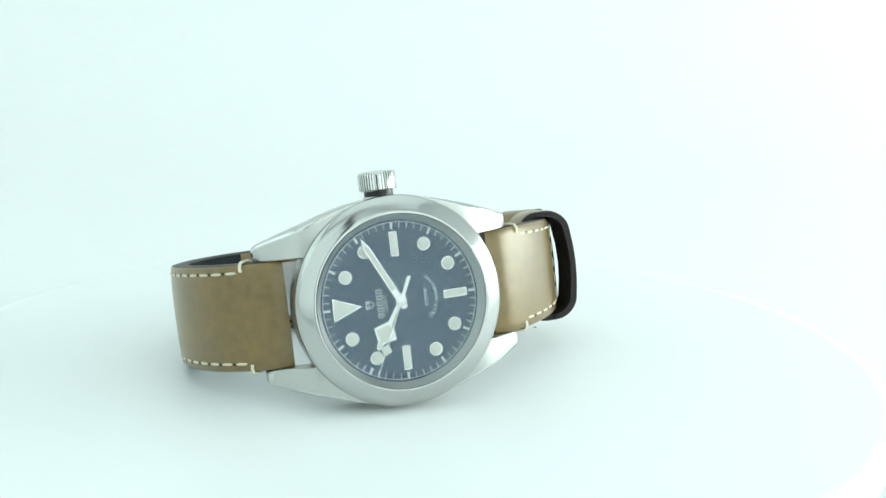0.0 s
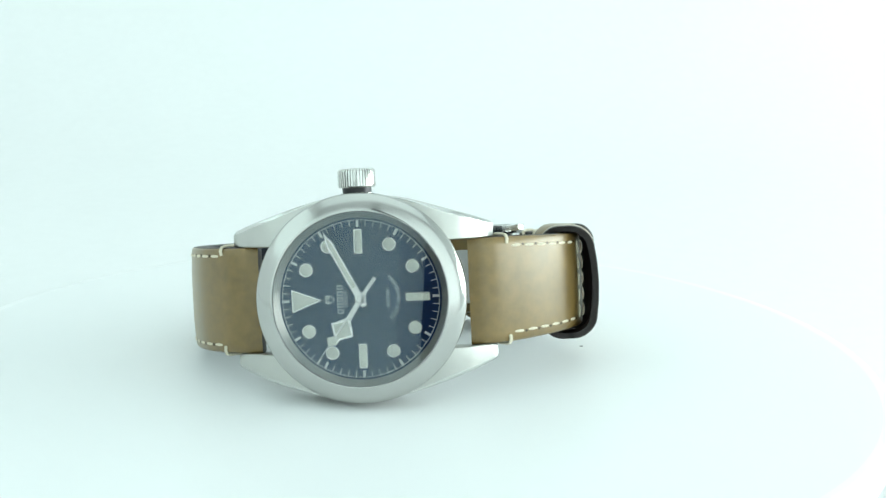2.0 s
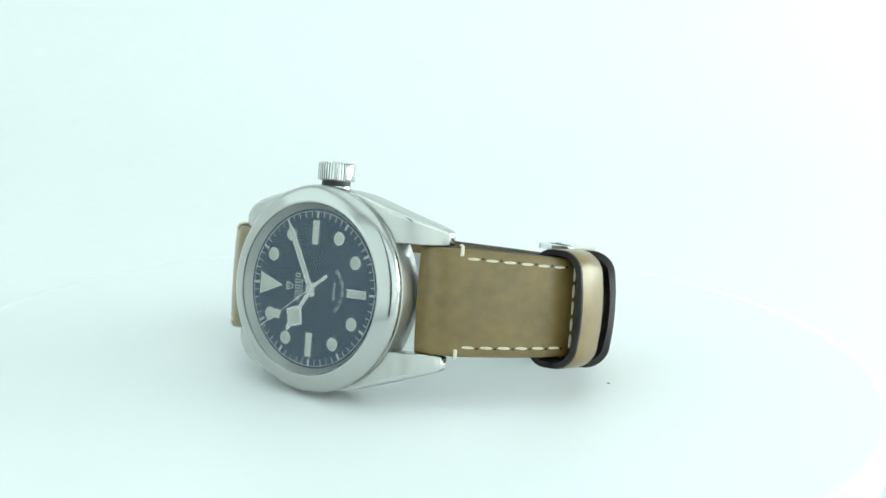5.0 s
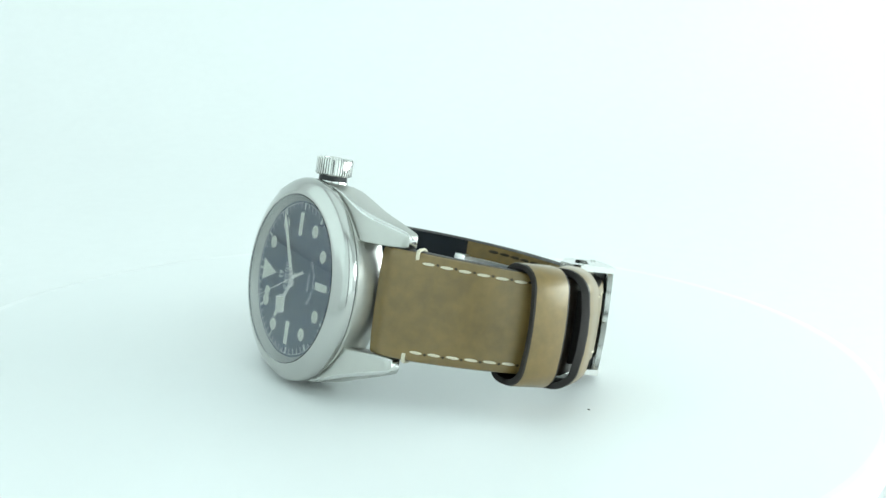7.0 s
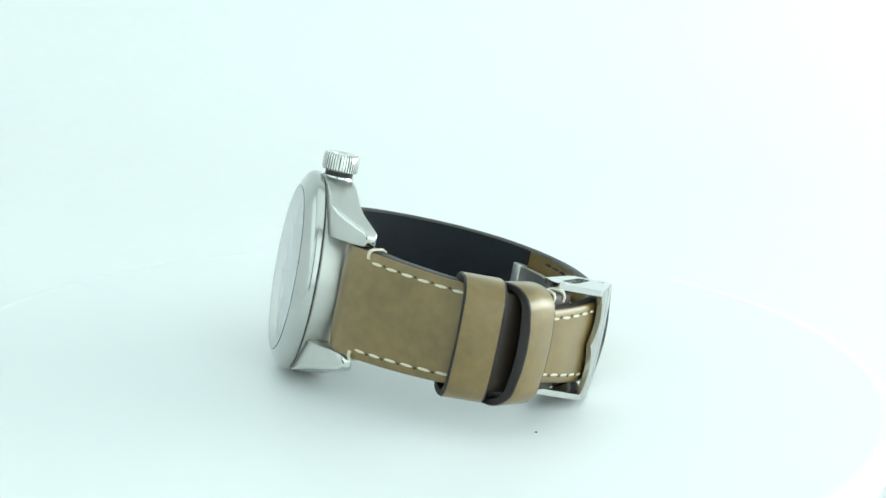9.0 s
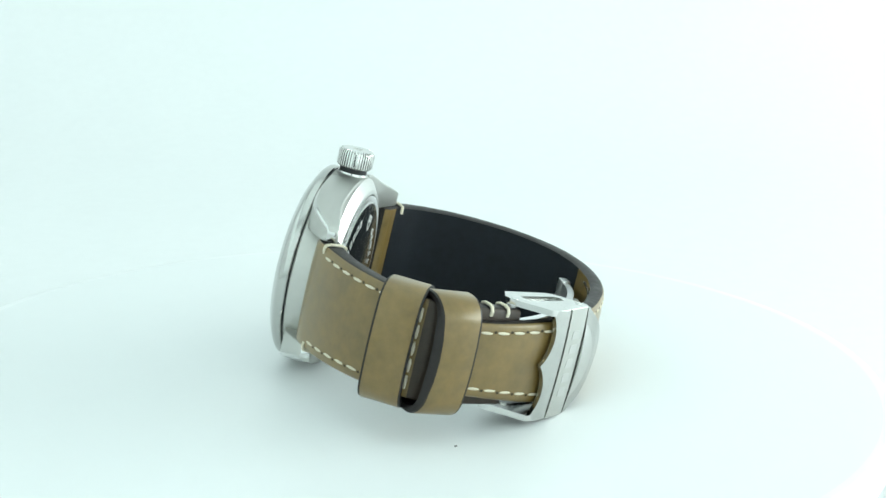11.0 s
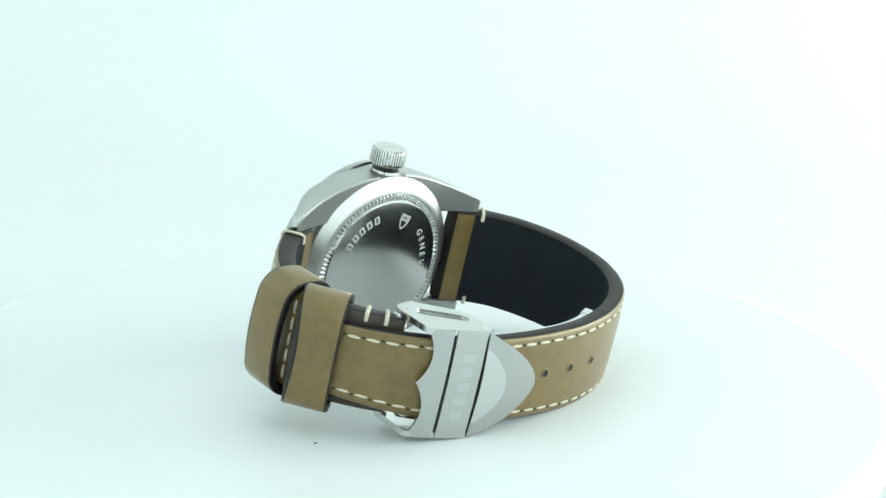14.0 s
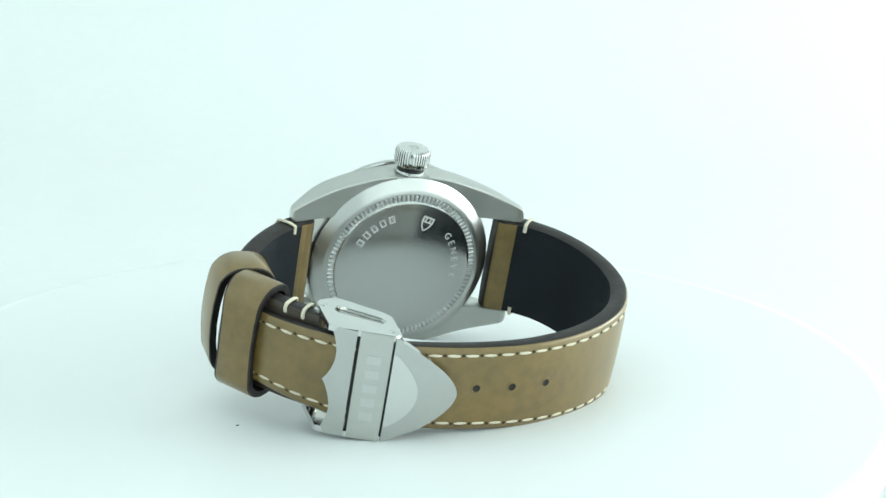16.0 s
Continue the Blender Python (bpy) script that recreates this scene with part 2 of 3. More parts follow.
def lug_section(y, sx, sy):
    """Section of a lug at the distance y from the middle."""
    ys = [4, 8, 12, 14, 16, 18, 20, 21.4, 21.9, 22.1]
    def soft(vals, xs=ys):
        return float(np.mean([np.interp(y + d, xs, vals) for d in (-1.5, -1, -0.5, 0, 0.5, 1, 1.5)])) if y < 20.2 else float(np.interp(y, xs, vals))
    xo = soft([17.0, 16.2, 15.0, 14.35, 13.7, 13.05, 12.35, 11.75, 11.4, 11.0])
    xi = np.interp(y, ys, [12, 10.5, 9.3, 9.0, 9.0, 9.0, 9.0, 9.05, 9.2, 9.4])
    zt = soft([-1.35, -1.35, -1.38, -1.55, -2.15, -3.4, -5.2, -6.4, -6.8, -7.1])
    zb = soft([-6.6, -6.6, -6.6, -6.75, -7.1, -7.7, -8.4, -8.85, -8.75, -8.5])
    b = float(np.interp(y, [4, 8, 14, 21, 22.1], [0.15, 0.25, 0.62, 0.55, 0.25]))
    prof = [(xi + 0.15, zt), (xo - b, zt), (xo - b * 0.3, zt - b * 0.25), (xo, zt - b * 0.8), (xo, zt * 0.55 + zb * 0.45), (xo - 0.02, zt * 0.25 + zb * 0.75), (xo - 0.06, zb + 0.2), (xo - 0.28, zb), (xi + 0.15, zb), (xi, zb + 0.2), (xi, zt - 0.2)]
    return [(sx * x, sy * y, z) for x, z in prof]


def build_case():
    bm = bmesh.new()
    lathe(bm, [(14.0, -1.30), (17.2, -1.30), (17.35, -1.5), (17.3, -4.5), (17.1, -6.1), (16.8, -6.6), (14.0, -6.8)], 128)
    case = part("case", bm, SATIN, watch, "satin steel case with four sloping lugs", smooth=28)
    for sx in (1, -1):
        for sy in (1, -1):
            part("lug", loft(bmesh.new(), [lug_section(y, sx, sy) for y in (3, 6, 8, 10, 12, 13, 14, 15, 16, 17, 18, 19, 20, 20.8, 21.4, 21.75, 21.95, 22.05)], lambda i, k: 1 if k in (1, 2) else 0), [SATIN, POLISH], case, smooth=42)
    # spring bars between the lugs
    for sy in (1, -1):
        b = bmesh.new()
        lathe(b, [(0, -9.0), (0.75, -9.0), (0.75, 9.0), (0, 9.0)], 16, m=Matrix.Translation((0, 19.6 * sy, -7.2)) @ Matrix.Rotation(math.pi / 2, 4, "Y"))
        part("spring_bar", b, POLISH, case)
    part("gasket", lathe(bmesh.new(), [(14.2, -1.05), (17.15, -1.05), (17.15, -1.35), (14.2, -1.35)], 128), BLACK, case, "dark seam under the bezel")
    bezel = part("bezel", lathe(bmesh.new(), [(14.75, -1.05), (17.35, -1.05), (17.55, -0.9), (17.58, -0.35), (17.54, 0.0), (17.42, 0.3), (17.2, 0.58), (16.85, 0.88), (16.4, 1.16), (15.9, 1.42), (15.3, 1.7), (14.95, 1.88), (14.68, 1.97), (14.55, 1.95), (14.53, 1.0)], 160), BEZEL, watch, "smooth polished steel bezel", smooth=35)
    part("rehaut", lathe(bmesh.new(), [(13.45, -0.2), (13.45, 0.02), (14.45, 1.04), (14.52, 1.04), (14.52, -0.2)], 128), SATIN, bezel, "sloped steel inner ring")
    # case back: polished cone, coin-edge ring, flat mirror plate
    back = part("case_back", lathe(bmesh.new(), [(0, -6.9), (13.95, -6.9), (13.9, -7.75), (13.0, -7.8), (12.75, -8.2), (12.4, -8.3), (0, -8.32)], 160), BACKPLATE, watch, "mirror-polished steel case back with a coin edge", smooth=25)
    part("back_ring", lathe(bmesh.new(), [(13.97, -6.4), (16.5, -6.4), (16.75, -6.65), (15.0, -7.80), (14.85, -7.88), (14.15, -7.97), (13.97, -7.9)], 160), RING, back, "brushed sloping steel ring", smooth=25)
    b = bmesh.new()
    for k in range(104):
        box(b, 0.95, 0.42, 0.5, Matrix.Rotation(2 * math.pi * k / 104, 4, "Z") @ Matrix.Translation((13.4, 0, -7.86)), 0.08)
    part("coin_edge", b, BLADE, back, "fine fluted coin-edge ring")

    def engraved(a, r):
        ca, sa = math.cos(a), math.sin(a)
        m = Matrix(((-sa, ca, 0), (ca, sa, 0), (0, 0, -1))).to_4x4()
        m.translation = (r * ca, r * sa, -8.33)
        return m
    for k in range(5):
        b = bmesh.new()
        for w, h, ox, oy in ((0.3, 1.45, -0.42, 0), (0.3, 1.45, 0.42, 0), (1.15, 0.25, 0, 0.6), (1.15, 0.25, 0, -0.6)):
            box(b, w, h, 0.04, engraved(radians(-61 + 10.3 * k), 9.9) @ Matrix.Translation((ox, oy, 0)))
        part("marking_bar", b, ETCH, back, "frosted engraved mark")
    b = shield(2.3, 2.9, 0.32, 0.04, engraved(radians(21), 9.1))
    for w, h, ox, oy in ((2.0, 0.28, 0, 0.35), (0.28, 1.1, -0.4, 0.9), (0.28, 1.1, 0.4, 0.9)):
        box(b, w, h, 0.04, engraved(radians(21), 9.1) @ Matrix.Translation((ox, oy, 0)))
    part("emblem_shield", b, ETCH, back, "frosted engraved shield emblem")
    for k, ch in enumerate("GENEVE"):
        part("letter", text_bm(ch, 1.75, 0.04, engraved(radians(52 + 9.6 * k), 9.9)), ETCH, back, "frosted engraved letter")
    return case


case = build_case()


def build_crystal():
    ob = part("crystal", lathe(bmesh.new(), [(0, 2.05), (14.42, 2.05), (14.5, 2.0), (14.52, 1.8), (14.52, 1.05), (0, 1.05)], 160), GLASS, watch, "flat clear sapphire crystal", smooth=12)
    ob.visible_shadow = False
    return ob


build_crystal()


def clock(deg, r, z=0.0):
    """Pose on the dial at an hour angle, its y axis pointing outward."""
    return Matrix.Rotation(-radians(deg), 4, "Z") @ Matrix.Translation((0, r, z))


def build_dial():
    dial = part("dial", lathe(bmesh.new(), [(0, 0.0), (13.5, 0.0), (13.5, -0.4), (0, -0.4)], 128), NAVY, watch, "deep navy dial with cream luminous markers", smooth=30)
    for k in range(60):
        five = k % 5 == 0
        if k == 0:
            tick = part("minute_mark", box(bmesh.new(), 0.13, 1.0, 0.03), PRINT, dial)
            wide = part("hour_mark", box(bmesh.new(), 0.42, 1.15, 0.03), PRINT, dial)
            wide.matrix_basis = scaled(clock(0, 12.5, 0.02))
            tick.matrix_basis = scaled(clock(6, 12.55, 0.02))
        elif five:
            again(wide, scaled(clock(6 * k, 12.5, 0.02)), dial)
        elif k > 1:
            again(tick, scaled(clock(6 * k, 12.55, 0.02)), dial)
    part("minute_ring", lathe(bmesh.new(), [(13.0, 0.0), (13.1, 0.0), (13.1, 0.03), (13.0, 0.03)], 128), PRINT, dial)
    dots = None
    for h in (1, 2, 4, 5, 7, 8, 10, 11):
        if dots is None:
            dots = part("dot_marker", lathe(bmesh.new(), [(0, 0.34), (0.85, 0.34), (1.0, 0.28), (1.02, 0.0), (0, 0.0)], 32), LUME, dial)
            surround = part("marker_rim", lathe(bmesh.new(), [(1.02, 0.0), (1.16, 0.0), (1.16, 0.36), (1.02, 0.36)], 32), POINTER, dots)
            dots.matrix_basis = scaled(clock(30 * h, 10.2))
        else:
            o = again(dots, scaled(clock(30 * h, 10.2)), dial)
            again(surround, Matrix(), o)
    for h in (3, 6, 9):
        b = part("bar_marker", box(bmesh.new(), 1.15, 3.85, 0.34, bevel=0.05), LUME, dial)
        b.matrix_basis = scaled(clock(30 * h, 9.5, 0.17))
        r = bmesh.new()
        for sx, sy, x, y in ((0.13, 4.1, 0.64, 0), (0.13, 4.1, -0.64, 0), (1.4, 0.13, 0, 1.99), (1.4, 0.13, 0, -1.99)):
            box(r, sx, sy, 0.36, Matrix.Translation((x, y, 0)))
        part("marker_rim", r, POINTER, b)
    tri = part("triangle_marker", prism(bmesh.new(), [(-1.75, 11.35), (0, 6.85), (1.75, 11.35)], 0, 0.34, bevel=0.05), LUME, dial)
    part("marker_rim", prism(bmesh.new(), [(-1.98, 11.5), (0, 6.45), (1.98, 11.5)], 0.0, 0.3), POINTER, tri)
    # emblem and maker's line as plain bars, small lettering
    b = shield(1.35, 1.55, 0.17, 0.04, Matrix.Translation((0, 5.1, 0.02)))
    for w, h, x, y in ((1.2, 0.14, 0, 5.3), (0.14, 0.5, -0.25, 5.6), (0.14, 0.5, 0.25, 5.6)):
        box(b, w, h, 0.04, Matrix.Translation((x, y, 0.02)))
    part("emblem_shield", b, PRINT, dial)
    for k in range(5):
        b = bmesh.new()
        for w, h, x, y in ((0.16, 1.0, -0.27, 0), (0.16, 1.0, 0.27, 0), (0.66, 0.13, 0, 0.43), (0.66, 0.13, 0, -0.43)):
            box(b, w, h, 0.04, Matrix.Translation((-2.0 + k + x, 3.45 + y, 0.02)))
        part("marking_bar", b, GREYPRINT, dial)
    part("lettering", text_bm("GENEVE", 0.78, 0.03, Matrix.Translation((0, 2.45, 0.02))), GREYPRINT, dial, "small white lettering")
    part("lettering", text_bm("ROTOR", 0.85, 0.03, Matrix.Translation((0, -4.55, 0.02))), GREYPRINT, dial, "small white lettering")
    b = bmesh.new()
    for k, ch in enumerate("SELF-WINDING"):
        a = radians((k - 5.5) * 8.4)
        text_bm(ch, 0.92, 0.03, Matrix.Translation((4.6 * math.sin(a), -1.75 - 4.6 * math.cos(a), 0.02)) @ Matrix.Rotation(a, 4, "Z"), b)
    part("lettering", b, GREYPRINT, dial, "small curved white lettering")
    return dial


dial = build_dial()


def build_pointers():
    hour = part("hour_hand", prism(bmesh.new(), [(-0.45, -1.2), (0.45, -1.2), (0.42, 3.9), (2.15, 6.0), (0.55, 7.7), (0.35, 8.9), (-0.35, 8.9), (-0.55, 7.7), (-2.15, 6.0), (-0.42, 3.9)], 0.42, 0.56), POINTER, watch, "steel snowflake hour hand")
    part("lume", prism(bmesh.new(), [(0, 4.3), (1.75, 6.0), (0.3, 7.5), (0.2, 8.6), (-0.2, 8.6), (-0.3, 7.5), (-1.75, 6.0)], 0.54, 0.6), LUME, hour)
    hour.matrix_basis = Matrix.Rotation(-radians(303.0), 4, "Z")
    minute = part("minute_hand", prism(bmesh.new(), [(-0.5, -1.4), (0.5, -1.4), (0.6, 2.0), (0.58, 10.4), (0.0, 12.7), (-0.58, 10.4), (-0.6, 2.0)], 0.66, 0.78), POINTER, watch, "slim steel minute hand")
    part("lume", prism(bmesh.new(), [(0.36, 2.2), (0.36, 10.2), (0, 11.8), (-0.36, 10.2), (-0.36, 2.2)], 0.76, 0.82), LUME, minute)
    minute.matrix_basis = Matrix.Rotation(-radians(63.0), 4, "Z")
    second = part("second_hand", prism(bmesh.new(), [(-0.32, -4.3), (0.32, -4.3), (0.28, -1.0), (0.1, 0), (0.08, 12.9), (-0.08, 12.9), (-0.1, 0), (-0.28, -1.0)], 0.86, 0.92), POINTER, watch, "thin steel seconds hand with a small diamond")
    part("lume", prism(bmesh.new(), [(0, 7.35), (1.0, 8.45), (0, 9.55), (-1.0, 8.45)], 0.85, 0.94), LUME, second)
    part("cap", lathe(bmesh.new(), [(0, 0.4), (0.95, 0.4), (0.95, 0.9), (0.8, 0.94), (0, 0.94)], 32), POINTER, second)
    return second


second_hand = build_pointers()


def build_crown():
    ax = Matrix.Translation((0, 0.25, -4.0)) @ Matrix.Rotation(math.pi / 2, 4, "Y")
    bm = bmesh.new()
    seg, prof = 40, []
    for k in range(seg):
        for f, r in ((0.0, 3.18), (0.5, 3.18), (0.62, 2.92), (0.88, 2.92)):
            a = 2 * math.pi * (k + f) / seg
            prof.append((math.cos(a) * r, math.sin(a) * r))
    secs = [[(x * s, y * s, z) for x, y in prof] for z, s in ((18.35, 0.93), (18.6, 1.0), (21.0, 1.0), (21.3, 0.95), (21.5, 0.85))]
    loft(bm, secs)
    bmesh.ops.transform(bm, matrix=ax, verts=bm.verts)
    crown = part("crown", bm, POLISH, watch, "fluted polished steel winding crown", smooth=30)
    part("crown_tube", lathe(bmesh.new(), [(0, 16.5), (2.45, 16.5), (2.45, 18.4), (0, 18.4)], 32, m=ax), BLACK, crown, "black anodised crown tube")
    part("crown_tube_lip", lathe(bmesh.new(), [(2.3, 17.0), (2.75, 17.0), (2.65, 17.45), (2.3, 17.45)], 32, m=ax), POLISH, crown)
    b = bmesh.new()
    for w, h, x, y in ((0.2, 1.6, -0.6, 0), (0.2, 1.6, 0.6, 0), (1.4, 0.2, 0, 0.7), (1.4, 0.2, 0, -0.2)):
        box(b, w, h, 0.06, ax @ Matrix.Translation((x, y, 21.52)))
    part("emblem_bar", b, SATIN, crown)


build_crown()

# ---- the strap ----
P12 = Path([(17.7, -5.0), (20.6, -5.3), (24.0, -7.0), (28.7, -12.0), (31.8, -19.0), (32.8, -26.2), (31.7, -33.5), (27.7, -40.9), (21.5, -46.3), (14.4, -49.8), (7.0, -51.7), (0.0, -52.2), (-8.0, -51.8), (-17.0, -50.2), (-22.0, -48.1), (-25.0, -46.1), (-28.2, -43.4), (-31.2, -40.3), (-34.1, -36.5), (-36.0, -33.7)])
P6 = Path([(-17.7, -5.2), (-20.7, -5.5), (-24.1, -7.7), (-29.0, -12.2), (-33.2, -17.8), (-35.8, -23.5), (-36.6, -28.4), (-35.6, -31.6), (-33.2, -34.8), (-30.2, -38.4), (-26.6, -41.8)])
PC = Path([(-27.7, -45.3), (-25.0, -47.9), (-22.0, -49.5), (-17.0, -51.5), (-12.0, -52.9), (-7.0, -53.3), (-4.5, -53.3)])
STITCH = HOLE = None


def stitch_mesh():
    bm = bmesh.new()
    secs = []
    for x, r in ((-1.2, 0.08), (-1.05, 0.22), (-0.5, 0.30), (0.0, 0.32), (0.5, 0.30), (1.05, 0.22), (1.2, 0.08)):
        z = -0.12 * (x / 1.2) ** 2
        secs.append([(x, r * 0.85 * math.cos(a), z + r * 0.8 * math.sin(a)) for a in [2 * math.pi * k / 8 for k in range(8)]])
    return loft(bm, secs)


def sew(parent, path, s0, s1, x_at, off=0.02, gap=3.05, across=0.0, mat=None):
    """A row of separate stitches along a band."""
    global STITCH, HOLE
    s = s0
    while s <= s1:
        if HOLE is None:
            bm = bmesh.new()
            lathe(bm, [(0, 0.1), (0.3, 0.07), (0.42, -0.05), (0.3, -0.2), (0, -0.2)], 10)
            HOLE = part("stitch_hole", bm, DARKTHREAD, parent)
            HOLE.matrix_basis = scaled(path.seat(s + gap / 2, x_at(s), off))
        else:
            again(HOLE, scaled(path.seat(s + gap / 2, x_at(s), off)), parent)
        if STITCH is None:
            STITCH = part("stitch", stitch_mesh(), THREAD, parent)
            STITCH.matrix_basis = scaled(path.seat(s, x_at(s), off))
        else:
            again(STITCH, scaled(path.seat(s, x_at(s), off)), parent)
        s += gap


def wrap_stitch(parent, path, s, x_edge, thick):
    """A thread that goes over the strap's edge."""
    sign = 1 if x_edge > 0 else -1
    pts = [(x_edge - sign * 1.25, 0.05), (x_edge - sign * 0.5, 0.22), (x_edge + sign * 0.12, -0.1), (x_edge + sign * 0.3, -0.9), (x_edge + sign * 0.3, -thick + 0.7), (x_edge + sign * 0.05, -thick - 0.1), (x_edge - sign * 1.3, -thick - 0.15)]
    p, t, n = path.at(s)
    secs = []
    for i, (x, o) in enumerate(pts):
        c = Vector((x, p.x + n.x * o, p.y + n.y * o))
        tang = Vector((0, t.x, t.y))
        j0, j1 = max(i - 1, 0), min(i + 1, len(pts) - 1)
        d = Vector((pts[j1][0] - pts[j0][0], n.x * (pts[j1][1] - pts[j0][1]), n.y * (pts[j1][1] - pts[j0][1]))).normalized()
        nn = d.cross(tang).normalized()
        secs.append([tuple(c + tang * 0.33 * math.cos(a) + nn * 0.25 * math.sin(a)) for a in [2 * math.pi * k / 8 for k in range(8)]])
    part("edge_stitch", loft(bmesh.new(), secs), THREAD, parent)


def w12(s):
    return float(np.interp(s, [0, 8, 20, 45, 75, 98, 112, 130], [9.0, 9.0, 8.9, 8.35, 7.6, 7.2, 6.3, 5.8]))


def t12(s):
    return float(np.interp(s, [0, 0.6, 3, 12, 40, 70, 130], [2.8, 3.5, 3.8, 3.3, 3.0, 2.6, 2.2]))


def w6(s):
    return float(np.interp(s, [0, 8, 26, 60], [9.0, 9.0, 8.35, 8.1]))


def t6(s):
    return float(np.interp(s, [0, 0.6, 3, 12, 28, 60], [2.8, 3.5, 3.8, 3.3, 3.1, 2.8]))


def build_straps():
    global STITCH
    L = P12.length
    a = part("strap", band(P12, w12, t12, skin=lambda s: 0 if s < 4.2 or (s > 50 and P12.at(s)[0].x < 18.5) else 2), [LEATHER, EDGE, LINING], watch, "tan leather strap with cream stitching and black lining", smooth=50)
    for sg in (1, -1):
        sew(a, P12, 9.2, L - 1.5, lambda s, sg=sg: sg * (w12(s) - 1.4 - 0.2 * min(max((s - 88) / 8, 0.0), 1.0)))
        wrap_stitch(a, P12, 7.2, sg * w12(7), t12(7))
    # brown-sewn leather end inside the loop
    for sg in (1, -1):
        s = 63.0
        while s < 84:
            m = P12.seat(s, sg * (w12(s) - 1.3), -t12(s) - 0.02)
            if sg == 1 and s == 63.0:
                sewn = part("inner_stitch", stitch_mesh(), DARKTHREAD, a)
                sewn.matrix_basis = scaled(m)
            else:
                again(sewn, scaled(m), a)
            s += 3.0
    # three buckle holes
    hole = None
    for y in (-2.5, 3.7, 10.0):
        s = min(np.linspace(0, L, 1500), key=lambda q: abs(P12.at(q)[0].x - y) + (0 if P12.at(q)[0].y < -40 else 99))
        m = scaled(P12.seat(float(s), 0.4, 0.31))
        if hole is None:
            hole = part("hole", lathe(bmesh.new(), [(0, -0.02), (0.58, 0.0), (0.66, 0.03), (0.66, -0.3), (0, -0.3)], 20), EDGE, a, "punched dark buckle hole")
            lip = part("hole_lip", lathe(bmesh.new(), [(0.60, -0.05), (0.66, 0.07), (0.82, 0.09), (1.0, 0.02), (1.0, -0.3), (0.60, -0.3)], 20), LEATHER, hole)
            hole.matrix_basis = m
        else:
            again(lip, Matrix(), again(hole, m, a))
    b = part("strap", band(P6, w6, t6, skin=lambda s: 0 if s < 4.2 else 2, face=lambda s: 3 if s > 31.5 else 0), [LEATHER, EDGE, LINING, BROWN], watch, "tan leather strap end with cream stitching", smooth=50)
    for sg in (1, -1):
        sew(b, P6, 9.2, 25.5, lambda s, sg=sg: sg * (w6(s) - 1.65))
        wrap_stitch(b, P6, 7.2, sg * w6(7), t6(7))
    for s in (43.2, 46.4):
        wrap_stitch(b, P6, s, w6(s), t6(s))
    for s in (27.6, 31.5):
        for k in range(5):
            m = P6.seat(s, -5.6 + 2.8 * k, 0.28) @ Matrix.Rotation(math.pi / 2, 4, "Z")
            again(STITCH, scaled(m), b)


build_straps()


def keeper(p0, p1, depth, label, bow=0.0):
    """A leather loop round the strap; p0 to p1 is its outer face in the y-z plane."""
    p0, p1 = Vector(p0), Vector(p1)
    t = (p1 - p0).normalized()
    n = Vector((-t.y, t.x))
    if n.dot(p0 - Vector((0, -27))) < 0:
        n = -n
    L = (p1 - p0).length

    def loop(hw, top, bot, r):
        pts = []
        for cx, cy, a0 in ((hw - r, top - r, 0), (-hw + r, top - r, 90), (-hw + r, bot + r, 180), (hw - r, bot + r, 270)):
            for k in range(-3, 7):
                if k < 0:
                    f = (k + 4) / 4
                    px, py = pts[-1] if k == -3 and pts else (None, None)
                    if k == -3:
                        fromp = (px, py)
                    if fromp[0] is not None:
                        q = (cx + r * math.cos(radians(a0)), cy + r * math.sin(radians(a0)))
                        pts.append((fromp[0] + (q[0] - fromp[0]) * f, fromp[1] + (q[1] - fromp[1]) * f))
                    continue
                a = radians(a0 + 15 * k)
                pts.append((cx + r * math.cos(a), cy + r * math.sin(a)))
        # the loop bows outward between its corners
        return [(x, o - 1.3 * (x / hw) ** 2 * (1 if o > -depth / 2 else -0.3)) for x, o in pts]
    out, inn = loop(10.0, 0.0, -depth, 3.4), loop(8.95, -1.15, -depth + 1.1, 2.5)
    bm = bmesh.new()
    def ring(pts, s):
        return [(x - 0.3, p0.x + t.x * s + n.x * o, p0.y + t.y * s + n.y * o) for x, o in pts]

    def bowed(pts, s):
        return [(x - 0.3, p0.x + t.x * (s + q) + n.x * o, p0.y + t.y * (s + q) + n.y * o) for (x, o), q in ((p, bow * max(0.0, 1 - (p[0] / 10.0) ** 2) * (p[1] > -depth / 2)) for p in pts)]
    secs = [ring(inn, 0.15), bowed(loop(9.85, -0.12, -depth + 0.12, 3.3), 0.0), bowed(out, 0.35), ring(out, L - 0.35), ring(loop(9.85, -0.12, -depth + 0.12, 3.3), L), ring(inn, L - 0.15)]
    secs.append(secs[0])
    rings = [[bm.verts.new(p) for p in s] for s in secs[:-1]]
    rings.append(rings[0])
    for i, (a, b) in enumerate(zip(rings, rings[1:])):
        for k in range(len(a)):
            f = bm.faces.new((a[k], a[(k + 1) % len(a)], b[(k + 1) % len(b)], b[k]))
            f.material_index = 0 if i == 2 else 1
    return part("keeper", bm, [LEATHER, EDGE], watch, label, smooth=40)


keeper((-39.8, -21.0), (-39.9, -28.0), 10.6, "tan leather keeper loop with black edges")
keeper((-40.3, -31.8), (-35.5, -37.7), 9.7, "tan leather keeper loop with a wide black edge", 1.0)


